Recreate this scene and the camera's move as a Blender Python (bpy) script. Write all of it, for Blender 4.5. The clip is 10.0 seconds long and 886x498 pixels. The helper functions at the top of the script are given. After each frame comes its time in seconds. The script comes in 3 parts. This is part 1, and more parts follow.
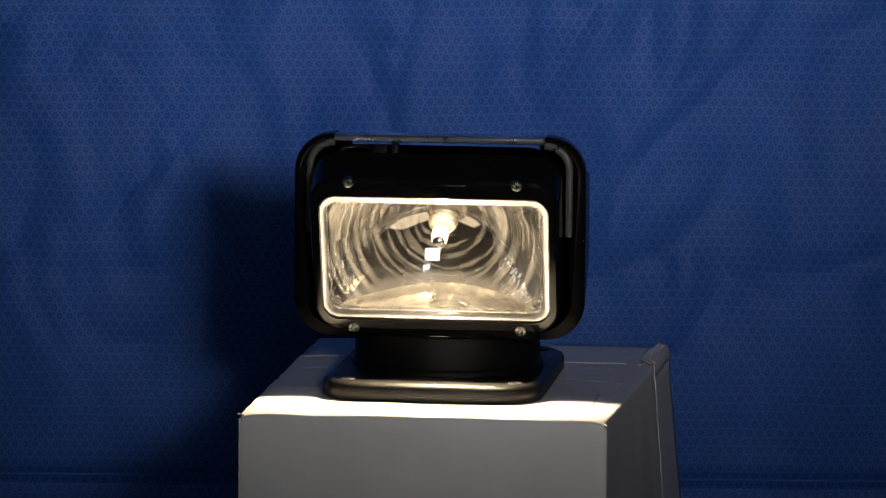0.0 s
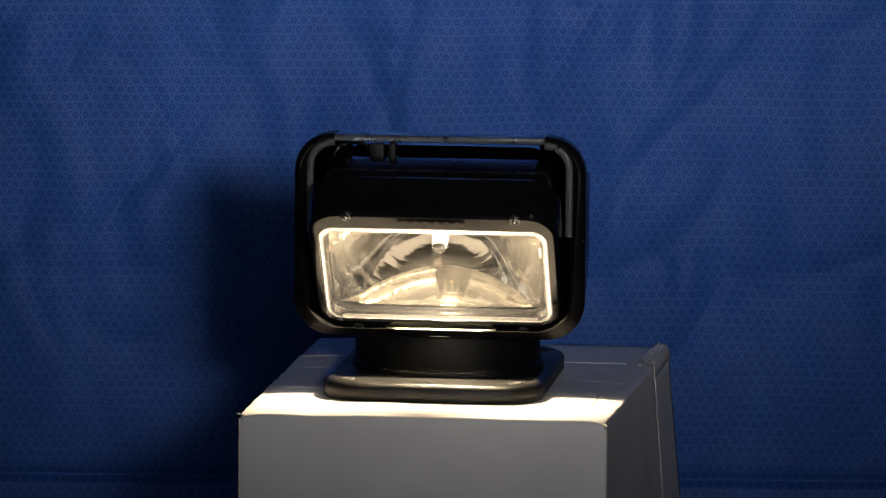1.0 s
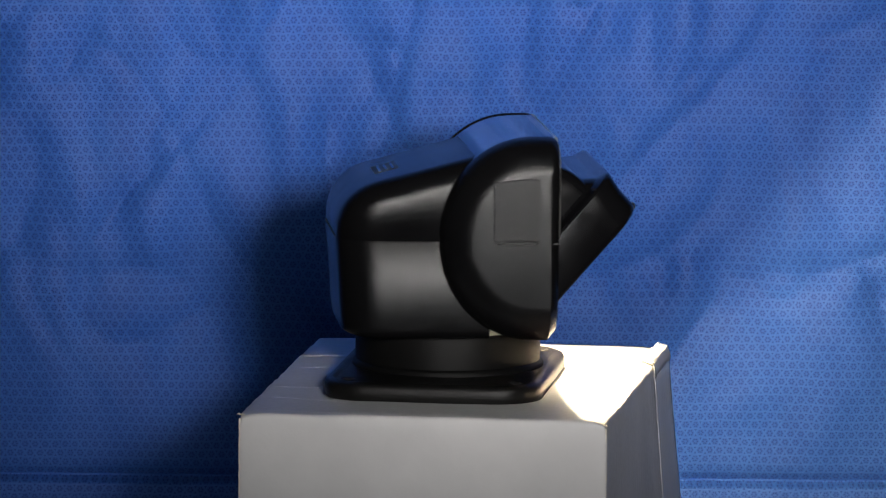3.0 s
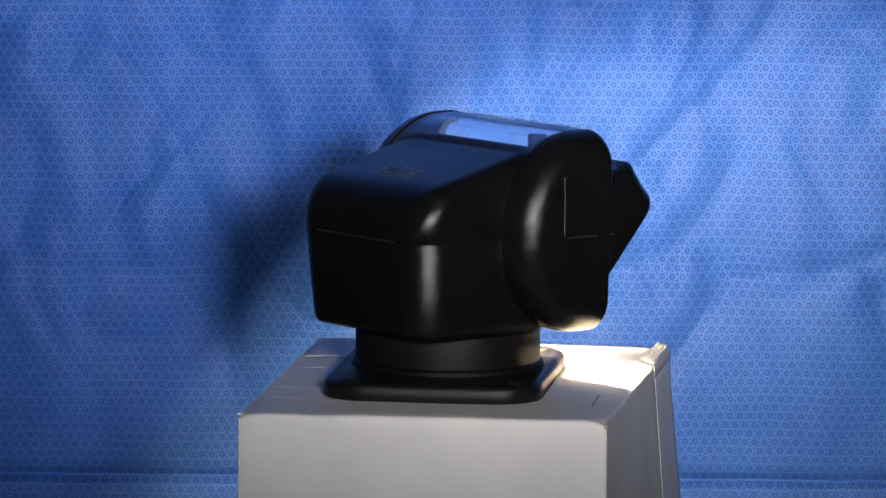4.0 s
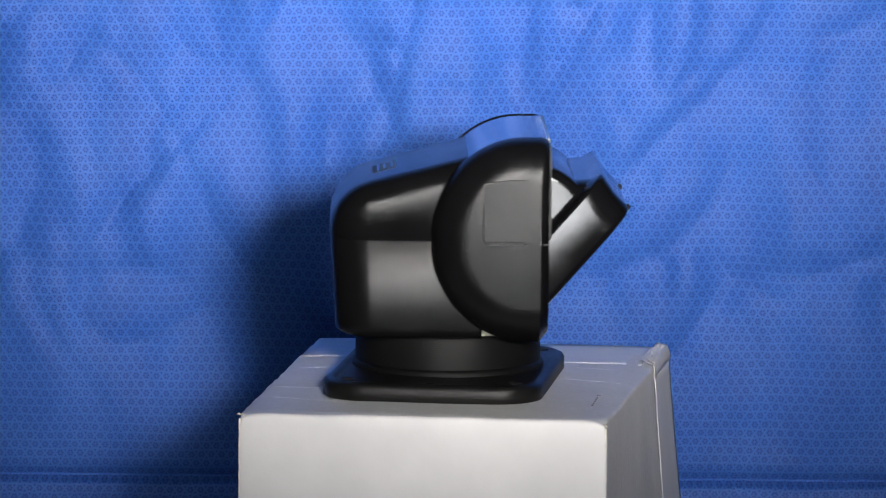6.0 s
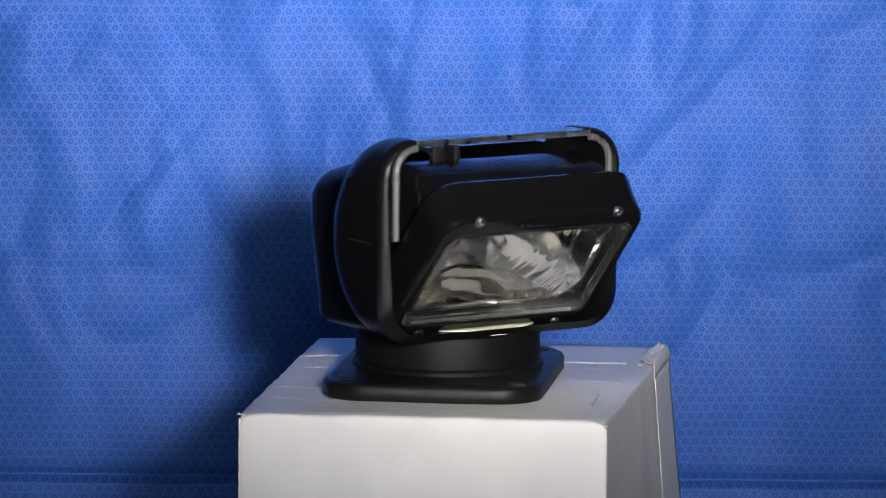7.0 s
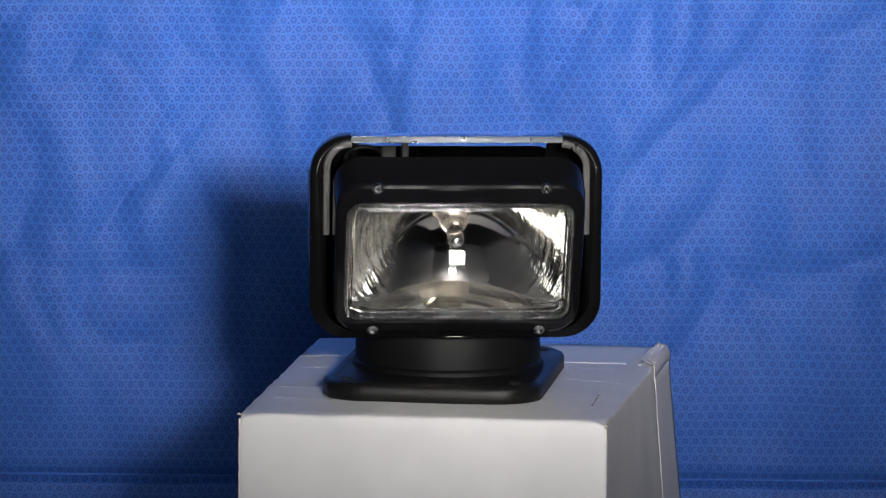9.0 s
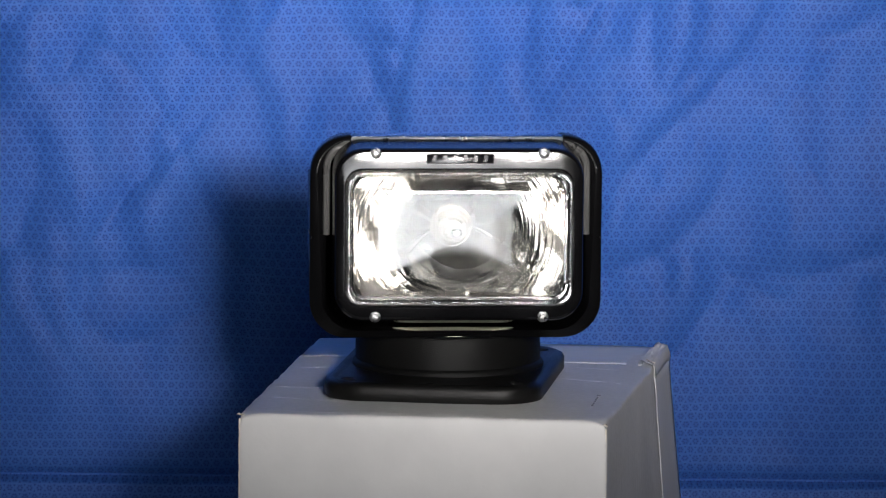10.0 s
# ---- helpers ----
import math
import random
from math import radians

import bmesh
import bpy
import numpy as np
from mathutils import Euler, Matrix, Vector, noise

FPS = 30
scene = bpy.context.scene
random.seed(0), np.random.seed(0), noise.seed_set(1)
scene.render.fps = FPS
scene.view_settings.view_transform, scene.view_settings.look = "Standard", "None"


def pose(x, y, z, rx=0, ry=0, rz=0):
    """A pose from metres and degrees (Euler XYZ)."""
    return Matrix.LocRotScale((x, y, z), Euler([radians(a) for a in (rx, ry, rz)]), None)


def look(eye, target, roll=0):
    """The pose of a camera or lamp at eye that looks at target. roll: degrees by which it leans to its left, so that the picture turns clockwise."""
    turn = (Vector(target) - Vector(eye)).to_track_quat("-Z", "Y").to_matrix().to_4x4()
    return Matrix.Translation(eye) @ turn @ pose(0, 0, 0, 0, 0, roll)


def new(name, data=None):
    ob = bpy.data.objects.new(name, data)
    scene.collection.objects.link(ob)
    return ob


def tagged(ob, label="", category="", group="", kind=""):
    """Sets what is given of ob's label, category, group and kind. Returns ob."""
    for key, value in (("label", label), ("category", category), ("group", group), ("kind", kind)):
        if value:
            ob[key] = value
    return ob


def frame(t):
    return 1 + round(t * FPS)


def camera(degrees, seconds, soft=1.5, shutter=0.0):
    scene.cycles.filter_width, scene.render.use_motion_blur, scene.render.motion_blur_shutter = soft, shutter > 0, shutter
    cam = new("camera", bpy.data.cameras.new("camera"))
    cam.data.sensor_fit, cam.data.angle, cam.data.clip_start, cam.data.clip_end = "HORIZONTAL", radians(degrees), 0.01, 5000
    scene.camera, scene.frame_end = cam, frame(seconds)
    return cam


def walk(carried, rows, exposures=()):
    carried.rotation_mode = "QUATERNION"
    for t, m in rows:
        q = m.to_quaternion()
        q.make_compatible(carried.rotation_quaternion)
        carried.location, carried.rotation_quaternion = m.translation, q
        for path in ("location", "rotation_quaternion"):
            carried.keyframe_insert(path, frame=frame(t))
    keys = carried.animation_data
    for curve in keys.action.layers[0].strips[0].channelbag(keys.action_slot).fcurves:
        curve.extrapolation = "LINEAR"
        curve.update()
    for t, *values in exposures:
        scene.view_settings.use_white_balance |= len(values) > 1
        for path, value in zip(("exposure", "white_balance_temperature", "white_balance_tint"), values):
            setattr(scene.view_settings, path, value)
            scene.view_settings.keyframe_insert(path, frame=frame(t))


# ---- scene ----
AXIS = Vector((0.0040, 0.0390, 0.0))      # turning axis of the searchlight, on the box's lid
PIVOT = Vector((0.0, -0.0520, 0.1145))    # tilting axis of the lamp head
YAW = -7.37                              # turn of the box and of the mounting plate
DROP = -0.30                             # table top under the box

cam = camera(9.0, 10.0, soft=1.2, shutter=0.5)
EYE = (0.0, -3.866, 0.616)
PITCH, ROLL = 7.63, 0.5
VIEW = pose(*EYE, 90 - PITCH, 0, 0) @ pose(0, 0, 0, 0, 0, ROLL)
walk(cam, [(0.0, VIEW), (10.0, VIEW)],
     exposures=[(0.0, -2.27), (1.0, -2.22), (1.5, -2.17), (2.0, -1.8), (2.5, -1.35), (3.8, -0.6), (4.5, -0.6), (5.0, -0.17), (5.5, 0.13), (7.5, 0.12), (8.0, 0.06), (8.5, 0.0), (9.0, -0.12), (9.5, -0.25), (10.0, -0.45)])

# ---- light ----
world = bpy.data.worlds.new("room_air")
world.use_nodes = True
world.node_tree.nodes["Background"].inputs[0].default_value = (0.5, 0.6, 0.8, 1)
world.node_tree.nodes["Background"].inputs[1].default_value = 0.02
scene.world = world


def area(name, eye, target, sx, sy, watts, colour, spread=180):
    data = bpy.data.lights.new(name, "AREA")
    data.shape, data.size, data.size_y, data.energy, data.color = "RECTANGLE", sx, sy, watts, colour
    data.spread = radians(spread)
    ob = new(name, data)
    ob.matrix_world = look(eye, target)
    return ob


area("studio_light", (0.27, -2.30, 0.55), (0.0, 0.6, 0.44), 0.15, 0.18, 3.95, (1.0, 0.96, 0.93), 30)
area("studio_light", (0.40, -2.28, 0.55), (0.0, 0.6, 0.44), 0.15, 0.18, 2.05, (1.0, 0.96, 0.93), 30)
# unseen panel below the camera, added for reflections in bezel and lens
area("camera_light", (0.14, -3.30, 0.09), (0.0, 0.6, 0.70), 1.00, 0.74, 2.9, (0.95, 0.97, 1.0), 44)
# unseen fill lamp, added from above to lift shade and the carton's right wall
area("fill_light", (0.45, -1.50, 1.60), (0.1, 0.3, 0.0), 0.24, 0.24, 4.6, (0.92, 0.96, 1.0))


# ---- materials ----
class Nodes:
    """A short way to write node trees."""

    def __init__(self, name):
        self.m = bpy.data.materials.new(name)
        self.m.use_nodes = True
        self.t = self.m.node_tree
        self.p = self.t.nodes["Principled BSDF"]

    def add(self, kind, **inputs):
        n = self.t.nodes.new(kind)
        for key, v in inputs.items():
            self.put(n.inputs[key.replace("_", " ")], v)
        return n

    def put(self, socket, v):
        if isinstance(v, bpy.types.NodeSocket):
            self.t.links.new(v, socket)
        else:
            socket.default_value = v

    def math(self, op, a, b=0.0, c=0.0, clamp=False):
        n = self.t.nodes.new("ShaderNodeMath")
        n.operation, n.use_clamp = op, clamp
        for s, v in zip(n.inputs, (a, b, c)):
            self.put(s, v)
        return n.outputs[0]

    def band(self, v, lo, hi, a=0.0, b=1.0):
        n = self.add("ShaderNodeMapRange", Value=v, From_Min=lo, From_Max=hi, To_Min=a, To_Max=b)
        n.interpolation_type = "SMOOTHSTEP"
        return n.outputs[0]

    def noise(self, scale, detail=4.0, rough=0.55, stretch=None):
        co = self.t.nodes.new("ShaderNodeTexCoord").outputs["Object"]
        if stretch:
            co = self.add("ShaderNodeMapping", Vector=co, Scale=stretch).outputs[0]
        n = self.add("ShaderNodeTexNoise", Vector=co, Scale=scale, Detail=detail, Roughness=rough)
        return n.outputs["Fac"]

    def mix(self, f, a, b):
        n = self.t.nodes.new("ShaderNodeMix")
        n.data_type = "RGBA"
        self.put(n.inputs[0], f)
        self.put(n.inputs[6], a)
        self.put(n.inputs[7], b)
        return n.outputs[2]

    def bump(self, h, dist, strength=1.0, normal=None):
        n = self.add("ShaderNodeBump", Height=h, Distance=dist, Strength=strength)
        if normal:
            self.put(n.inputs["Normal"], normal)
        self.put(self.p.inputs["Normal"], n.outputs[0])
        return n.outputs[0]

    def set(self, **inputs):
        for key, v in inputs.items():
            self.put(self.p.inputs[key.replace("_", " ")], v)
        return self


def plastic(name, colour, rough, grain=0.00012, scale=1800.0, wear=0.04, spec=0.5, ior=1.46):
    n = Nodes(name)
    smear, fine = n.noise(38, 5), n.noise(scale, 2)
    dark = tuple(c * 0.7 for c in colour) + (1,)
    n.set(Base_Color=n.mix(smear, dark, tuple(c * 1.25 for c in colour) + (1,)),
          Roughness=n.band(smear, 0.3, 0.7, rough - wear, rough + wear), IOR=ior, Specular_IOR_Level=spec)
    n.bump(fine, grain)
    return n.m


black = plastic("black_satin_plastic", (0.0036, 0.0036, 0.0040), 0.22, 0.00014, spec=0.5, ior=1.27)
black_gloss = plastic("black_smooth_plastic", (0.0035, 0.0035, 0.004), 0.13, 0.00002)
black_base = plastic("black_grained_plastic", (0.0045, 0.0044, 0.0042), 0.40, 0.00025, 1300.0, spec=0.30)
black_matt = plastic("black_matt_plastic", (0.004, 0.004, 0.004), 0.50, 0.0002, 1300.0, spec=0.14)
rim_mat = plastic("grey_rim_plastic", (0.060, 0.059, 0.058), 0.33, 0.0004, 700.0, 0.10)
cream = plastic("cream_nylon", (0.62, 0.62, 0.46), 0.5)
seam_mat = plastic("dark_seam", (0.004, 0.004, 0.004), 0.6)
grey_paint = plastic("grey_wall_paint", (0.14, 0.14, 0.15), 0.8, 0.0003, 60.0)
dark_floor = plastic("dark_floor", (0.06, 0.06, 0.06), 0.6, 0.0003, 60.0)
ink = plastic("grey_ink", (0.15, 0.15, 0.16), 0.7)
emboss = plastic("embossed_label", (0.03, 0.032, 0.036), 0.45)


def metal(name, colour, rough, wave=0.0, scale=60.0):
    n = Nodes(name)
    f = n.noise(scale, 3)
    n.set(Base_Color=n.mix(f, tuple(c * 0.9 for c in colour) + (1,), colour + (1,)), Metallic=1.0,
          Roughness=n.band(f, 0.3, 0.7, rough * 0.7, rough * 1.3))
    if wave:
        n.bump(f, wave)
    return n.m


# reflector: bright metal, with added concentric marks and rough lobe imitating reflected streaks
n = Nodes("vacuum_metallised_reflector")
co = n.t.nodes.new("ShaderNodeTexCoord").outputs["Object"]
sep = n.add("ShaderNodeSeparateXYZ", Vector=co)
rad = n.math("SQRT", n.math("ADD", n.math("MULTIPLY", sep.outputs["X"], sep.outputs["X"]), n.math("MULTIPLY", sep.outputs["Z"], sep.outputs["Z"])))
turn_angle = n.math("ARCTAN2", sep.outputs["Z"], sep.outputs["X"])
polar = n.add("ShaderNodeCombineXYZ", X=n.math("MULTIPLY", rad, 300.0), Y=n.math("MULTIPLY", turn_angle, 0.7), Z=n.math("MULTIPLY", sep.outputs["Y"], 30.0))
marks = n.add("ShaderNodeTexNoise", Vector=polar.outputs[0], Scale=1.0, Detail=2.0).outputs["Fac"]
soft = n.noise(45, 2)
n.set(Base_Color=n.mix(soft, (0.84, 0.82, 0.78, 1), (0.93, 0.91, 0.87, 1)), Metallic=1.0, Roughness=n.band(soft, 0.3, 0.7, 0.015, 0.04))
outer = n.band(rad, 0.030, 0.055, 0.10, 1.0)
b1 = n.bump(n.math("MULTIPLY", marks, outer), 0.00026)
n.bump(soft, 0.00004, 1.0, b1)
haze = n.add("ShaderNodeBsdfAnisotropic", Color=(0.9, 0.88, 0.84, 1), Roughness=0.27)
# the rough share follows the streaks and is raised on the flat walls
blend = n.add("ShaderNodeMixShader", Fac=n.math("ADD", n.math("MULTIPLY", n.band(marks, 0.50, 0.64, 0.003, 0.080), outer), n.band(n.math("ABSOLUTE", sep.outputs["Z"]), 0.036, 0.044, 0.0, 0.034)))
n.put(blend.inputs[1], n.p.outputs[0])
n.put(blend.inputs[2], haze.outputs[0])
n.put(n.t.nodes["Material Output"].inputs["Surface"], blend.outputs[0])
mirror = n.m
brass = metal("warm_plated_socket", (0.66, 0.61, 0.52), 0.24)
chrome = metal("bright_metal", (0.75, 0.74, 0.72), 0.15)
screw_steel = metal("screw_steel", (0.34, 0.34, 0.34), 0.3, 0.0001, 500.0)


def clear(name, rough, ior, tint=(1, 1, 1, 1)):
    n = Nodes(name)
    f = n.noise(90, 4)
    n.set(Base_Color=tint, Transmission_Weight=1.0, IOR=ior, Roughness=n.band(f, 0.35, 0.75, rough * 0.5, rough * 1.5))
    return n.m


lens_glass = clear("moulded_lens_glass", 0.01, 1.49)
lens_rim_glass = clear("translucent_lens_edge", 0.06, 1.49)
window_plastic = clear("clear_window_plastic", 0.03, 1.46, (0.93, 0.96, 1.0, 1))
lip_mat = clear("frosted_window_edge", 0.50, 1.3, (0.9, 0.95, 1.0, 1))
bulb_glass = clear("bulb_glass", 0.01, 1.45)
for translucent, amount in ((bulb_glass, 0.025), (lens_rim_glass, 0.05)):
    tree = translucent.node_tree
    film = tree.nodes.new("ShaderNodeBsdfTranslucent")      # added so that the lit glass glows like glare
    thin = tree.nodes.new("ShaderNodeMixShader")
    thin.inputs[0].default_value = amount
    tree.links.new(tree.nodes["Principled BSDF"].outputs[0], thin.inputs[1])
    tree.links.new(film.outputs[0], thin.inputs[2])
    tree.links.new(thin.outputs[0], tree.nodes["Material Output"].inputs["Surface"])

glow = Nodes("glowing_tungsten")
glow.set(Base_Color=(0.8, 0.7, 0.5, 1), Emission_Color=(1.0, 0.78, 0.50, 1), Emission_Strength=38000.0)
glow = glow.m

# white coated carton with scuffs and faint flutes
n = Nodes("white_carton")
broad, fine, flute = n.noise(9, 5), n.noise(220, 4), n.noise(11, 3, stretch=(14, 14, 0.15))
tone = n.mix(n.band(broad, 0.35, 0.7), (0.525, 0.52, 0.52, 1), (0.60, 0.592, 0.59, 1))
tone = n.mix(n.band(n.noise(70, 6, 0.7), 0.68, 0.76), tone, (0.43, 0.42, 0.41, 1))
n.set(Base_Color=tone, Roughness=n.band(fine, 0.3, 0.7, 0.42, 0.62))
facing = n.math("ABSOLUTE", n.add("ShaderNodeSeparateXYZ", Vector=n.t.nodes.new("ShaderNodeTexCoord").outputs["Normal"]).outputs["X"])
b1 = n.bump(n.math("MULTIPLY", flute, n.band(facing, 0.3, 0.8, 0.12, 1.0)), 0.0012, 0.45)
n.bump(fine, 0.00025, 0.6, b1)
carton = n.m
n = Nodes("raw_carton_edge")
f = n.noise(160, 5)
n.set(Base_Color=n.mix(f, (0.50, 0.44, 0.36, 1), (0.72, 0.69, 0.64, 1)), Roughness=0.8)
n.bump(f, 0.0006)
torn = n.m
n = Nodes("packing_tape")
f = n.noise(45, 5, stretch=(1, 6, 1))
n.set(Base_Color=n.mix(f, (0.53, 0.53, 0.54, 1), (0.60, 0.60, 0.61, 1)), Roughness=n.band(f, 0.3, 0.7, 0.34, 0.52))
n.bump(f, 0.0004)
tape_mat = n.m

# blue non-woven sheet, embossed with a honeycomb of small flowers
n = Nodes("blue_nonwoven_sheet")
CELL = 0.0081
co = n.t.nodes.new("ShaderNodeTexCoord").outputs["Object"]
warp = n.add("ShaderNodeTexNoise", Vector=co, Scale=14.0, Detail=2.0)
shift = n.add("ShaderNodeVectorMath", Vector=warp.outputs["Color"])
shift.operation = "SCALE"
shift.inputs["Scale"].default_value = 0.004
jitter = n.add("ShaderNodeTexNoise", Vector=co, Scale=170.0, Detail=1.0)
fine_shift = n.add("ShaderNodeVectorMath", Vector=jitter.outputs["Color"])
fine_shift.operation = "SCALE"
fine_shift.inputs["Scale"].default_value = 0.0016
moved = n.t.nodes.new("ShaderNodeVectorMath")
moved.operation = "ADD"
both = n.t.nodes.new("ShaderNodeVectorMath")
both.operation = "ADD"
n.put(both.inputs[0], co)
n.put(both.inputs[1], fine_shift.outputs[0])
n.put(moved.inputs[0], both.outputs[0])
n.put(moved.inputs[1], shift.outputs[0])
sep = n.add("ShaderNodeSeparateXYZ", Vector=moved.outputs[0])
px, pz = n.math("DIVIDE", sep.outputs["X"], CELL), n.math("DIVIDE", sep.outputs["Z"], CELL)


def lattice(ox, oz):
    a = n.math("SUBTRACT", n.math("FLOORED_MODULO", n.math("ADD", px, ox), 1.0), 0.5)
    c = n.math("SUBTRACT", n.math("FLOORED_MODULO", n.math("ADD", pz, oz), 1.732), 0.866)
    far = n.math("SQRT", n.math("ADD", n.math("MULTIPLY", a, a), n.math("MULTIPLY", c, c)))
    ax, cz = n.math("ABSOLUTE", a), n.math("ABSOLUTE", c)
    six = n.math("MAXIMUM", ax, n.math("ADD", n.math("MULTIPLY", ax, 0.5), n.math("MULTIPLY", cz, 0.866)))
    return far, n.math("ARCTAN2", c, a), six


def either(a, b):
    return n.math("ADD", n.math("MULTIPLY", a, near), n.math("MULTIPLY", b, n.math("SUBTRACT", 1.0, near)))


(d1, a1, h1), (d2, a2, h2) = lattice(0, 0), lattice(0.5, 0.866)
near = n.math("LESS_THAN", d1, d2)
dist, ang, six = n.math("MINIMUM", d1, d2), either(a1, a2), either(h1, h2)
star = n.math("COSINE", n.math("MULTIPLY", ang, 6.0))
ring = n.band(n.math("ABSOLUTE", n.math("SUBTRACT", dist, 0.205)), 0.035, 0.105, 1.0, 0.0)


def strands(ax, az):
    """Distance from the nearest of a family of parallel strands, which pass midway between the flowers."""
    u = n.math("DIVIDE", n.math("ADD", n.math("MULTIPLY", px, ax), n.math("MULTIPLY", pz, az)), 0.866)
    return n.math("ABSOLUTE", n.math("SUBTRACT", n.math("FLOORED_MODULO", u, 1.0), 0.5))


web = n.math("MINIMUM", strands(0.0, 1.0), n.math("MINIMUM", strands(0.866, 0.5), strands(-0.866, 0.5)))
ridge = n.math("MULTIPLY", n.band(web, 0.03, 0.15, 1.0, 0.0), n.band(jitter.outputs["Fac"], 0.25, 0.65, 0.45, 1.0))
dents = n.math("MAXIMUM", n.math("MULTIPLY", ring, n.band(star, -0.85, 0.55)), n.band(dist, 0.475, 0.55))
# soft light and dark of the folds, put into the sheet's colour
fold_shading = n.band(n.noise(10, 4, 0.6, (1.3, 1, 0.55)), 0.3, 0.72)
fibre = n.noise(900, 3)
base = n.mix(fold_shading, (0.022, 0.084, 0.335, 1), (0.037, 0.119, 0.425, 1))
# dents are coloured darker than the sheet, strands between them paler
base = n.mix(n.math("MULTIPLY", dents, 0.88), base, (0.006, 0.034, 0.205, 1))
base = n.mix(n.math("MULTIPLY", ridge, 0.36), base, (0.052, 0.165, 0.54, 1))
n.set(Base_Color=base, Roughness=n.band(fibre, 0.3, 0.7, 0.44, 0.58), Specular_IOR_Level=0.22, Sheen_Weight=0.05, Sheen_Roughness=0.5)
relief = n.math("ADD", n.math("SUBTRACT", n.math("MULTIPLY", ridge, 0.5), dents), n.math("MULTIPLY", fibre, 0.5))
n.bump(relief, 0.00035, 0.8)
sheet_mat = n.m


# ---- making meshes ----
def obj(name, bm, material, parent=None, label="", smooth=True, sharp=40):
    bmesh.ops.recalc_face_normals(bm, faces=bm.faces)
    me = bpy.data.meshes.new(name)
    for f in bm.faces:
        f.smooth = smooth
    for e in bm.edges:
        if len(e.link_faces) == 2 and e.calc_face_angle(0) > radians(sharp):
            e.smooth = False
    bm.to_mesh(me)
    bm.free()
    me.materials.append(material)
    ob = new(name, me)
    if parent:
        ob.parent = parent
    return tagged(ob, label)


def part(name, bm, material, parent, label="", **kw):
    return obj(name, bm, material, parent, label, **kw)


def block(bm, m, sx, sy, sz, bevel=0.0, segs=2):
    made = bmesh.ops.create_cube(bm, size=1.0, matrix=m @ Matrix.Diagonal((sx, sy, sz, 1)))
    if bevel:
        edges = list({e for v in made["verts"] for e in v.link_edges})
        bmesh.ops.bevel(bm, geom=edges, offset=bevel, segments=segs, affect="EDGES", profile=0.5)
    return bm


def lathe(profile, m=None, steps=72):
    """Turns (radius, height) round z; closes at both ends."""
    bm = bmesh.new()
    rings = []
    for r, z in profile:
        rings.append([bm.verts.new((r * math.cos(2 * math.pi * i / steps), r * math.sin(2 * math.pi * i / steps), z)) for i in range(steps)])
    for a, b in zip(rings, rings[1:]):
        for i in range(steps):
            bm.faces.new((a[i], a[(i + 1) % steps], b[(i + 1) % steps], b[i]))
    bm.faces.new(rings[0])
    bm.faces.new(rings[-1])
    if m:
        bm.transform(m)
    return bm


def rounded(hx, hz, r, steps=7, cx=0.0, cz=0.0):
    """A rounded rectangle as (x, z) points, counter-clockwise."""
    out = []
    for sx, sz, a0 in ((1, 1, 0), (-1, 1, 90), (-1, -1, 180), (1, -1, 270)):
        for i in range(steps + 1):
            a = radians(a0 + 90 * i / steps)
            out.append((cx + sx * (hx - r) + r * math.cos(a), cz + sz * (hz - r) + r * math.sin(a)))
    return out


def loft(rings, close_ends=(True, True)):
    """Bridges rings of equal length, each a list of 3D points."""
    bm = bmesh.new()
    vs = [[bm.verts.new(p) for p in ring] for ring in rings]
    k = len(vs[0])
    for a, b in zip(vs, vs[1:]):
        for i in range(k):
            bm.faces.new((a[i], a[(i + 1) % k], b[(i + 1) % k], b[i]))
    if close_ends[0]:
        bm.faces.new(vs[0])
    if close_ends[1]:
        bm.faces.new(vs[-1])
    return bm


def tube(points, r, steps=10):
    rings = []
    pts = [Vector(p) for p in points]
    for i, p in enumerate(pts):
        d = (pts[min(i + 1, len(pts) - 1)] - pts[max(i - 1, 0)]).normalized()
        u = d.orthogonal().normalized() if abs(d.x) > 0.9 else d.cross(Vector((1, 0, 0))).normalized()
        w = d.cross(u)
        rings.append([p + u * r * math.cos(2 * math.pi * k / steps) + w * r * math.sin(2 * math.pi * k / steps) for k in range(steps)])
    return loft(rings)


# ---- room ----
def room():
    x0, x1, y0, y1, z0, z1, t = -2.6, 2.6, -4.4, 1.1, -1.05, 1.65, 0.1
    for name, c, s, mat in (
            ("wall_north", ((x0 + x1) / 2, y1 + t / 2, (z0 + z1) / 2), (x1 - x0 + 2 * t, t, z1 - z0), grey_paint),
            ("wall_south", ((x0 + x1) / 2, y0 - t / 2, (z0 + z1) / 2), (x1 - x0 + 2 * t, t, z1 - z0), grey_paint),
            ("wall_west", (x0 - t / 2, (y0 + y1) / 2, (z0 + z1) / 2), (t, y1 - y0, z1 - z0), grey_paint),
            ("wall_east", (x1 + t / 2, (y0 + y1) / 2, (z0 + z1) / 2), (t, y1 - y0, z1 - z0), grey_paint),
            ("floor", ((x0 + x1) / 2, (y0 + y1) / 2, z0 - t / 2), (x1 - x0 + 2 * t, y1 - y0 + 2 * t, t), dark_floor),
            ("ceiling", ((x0 + x1) / 2, (y0 + y1) / 2, z1 + t / 2), (x1 - x0 + 2 * t, y1 - y0 + 2 * t, t), grey_paint)):
        ob = obj(name, block(bmesh.new(), Matrix.Translation(c), *s), mat, smooth=False)
        tagged(ob, kind="structure")


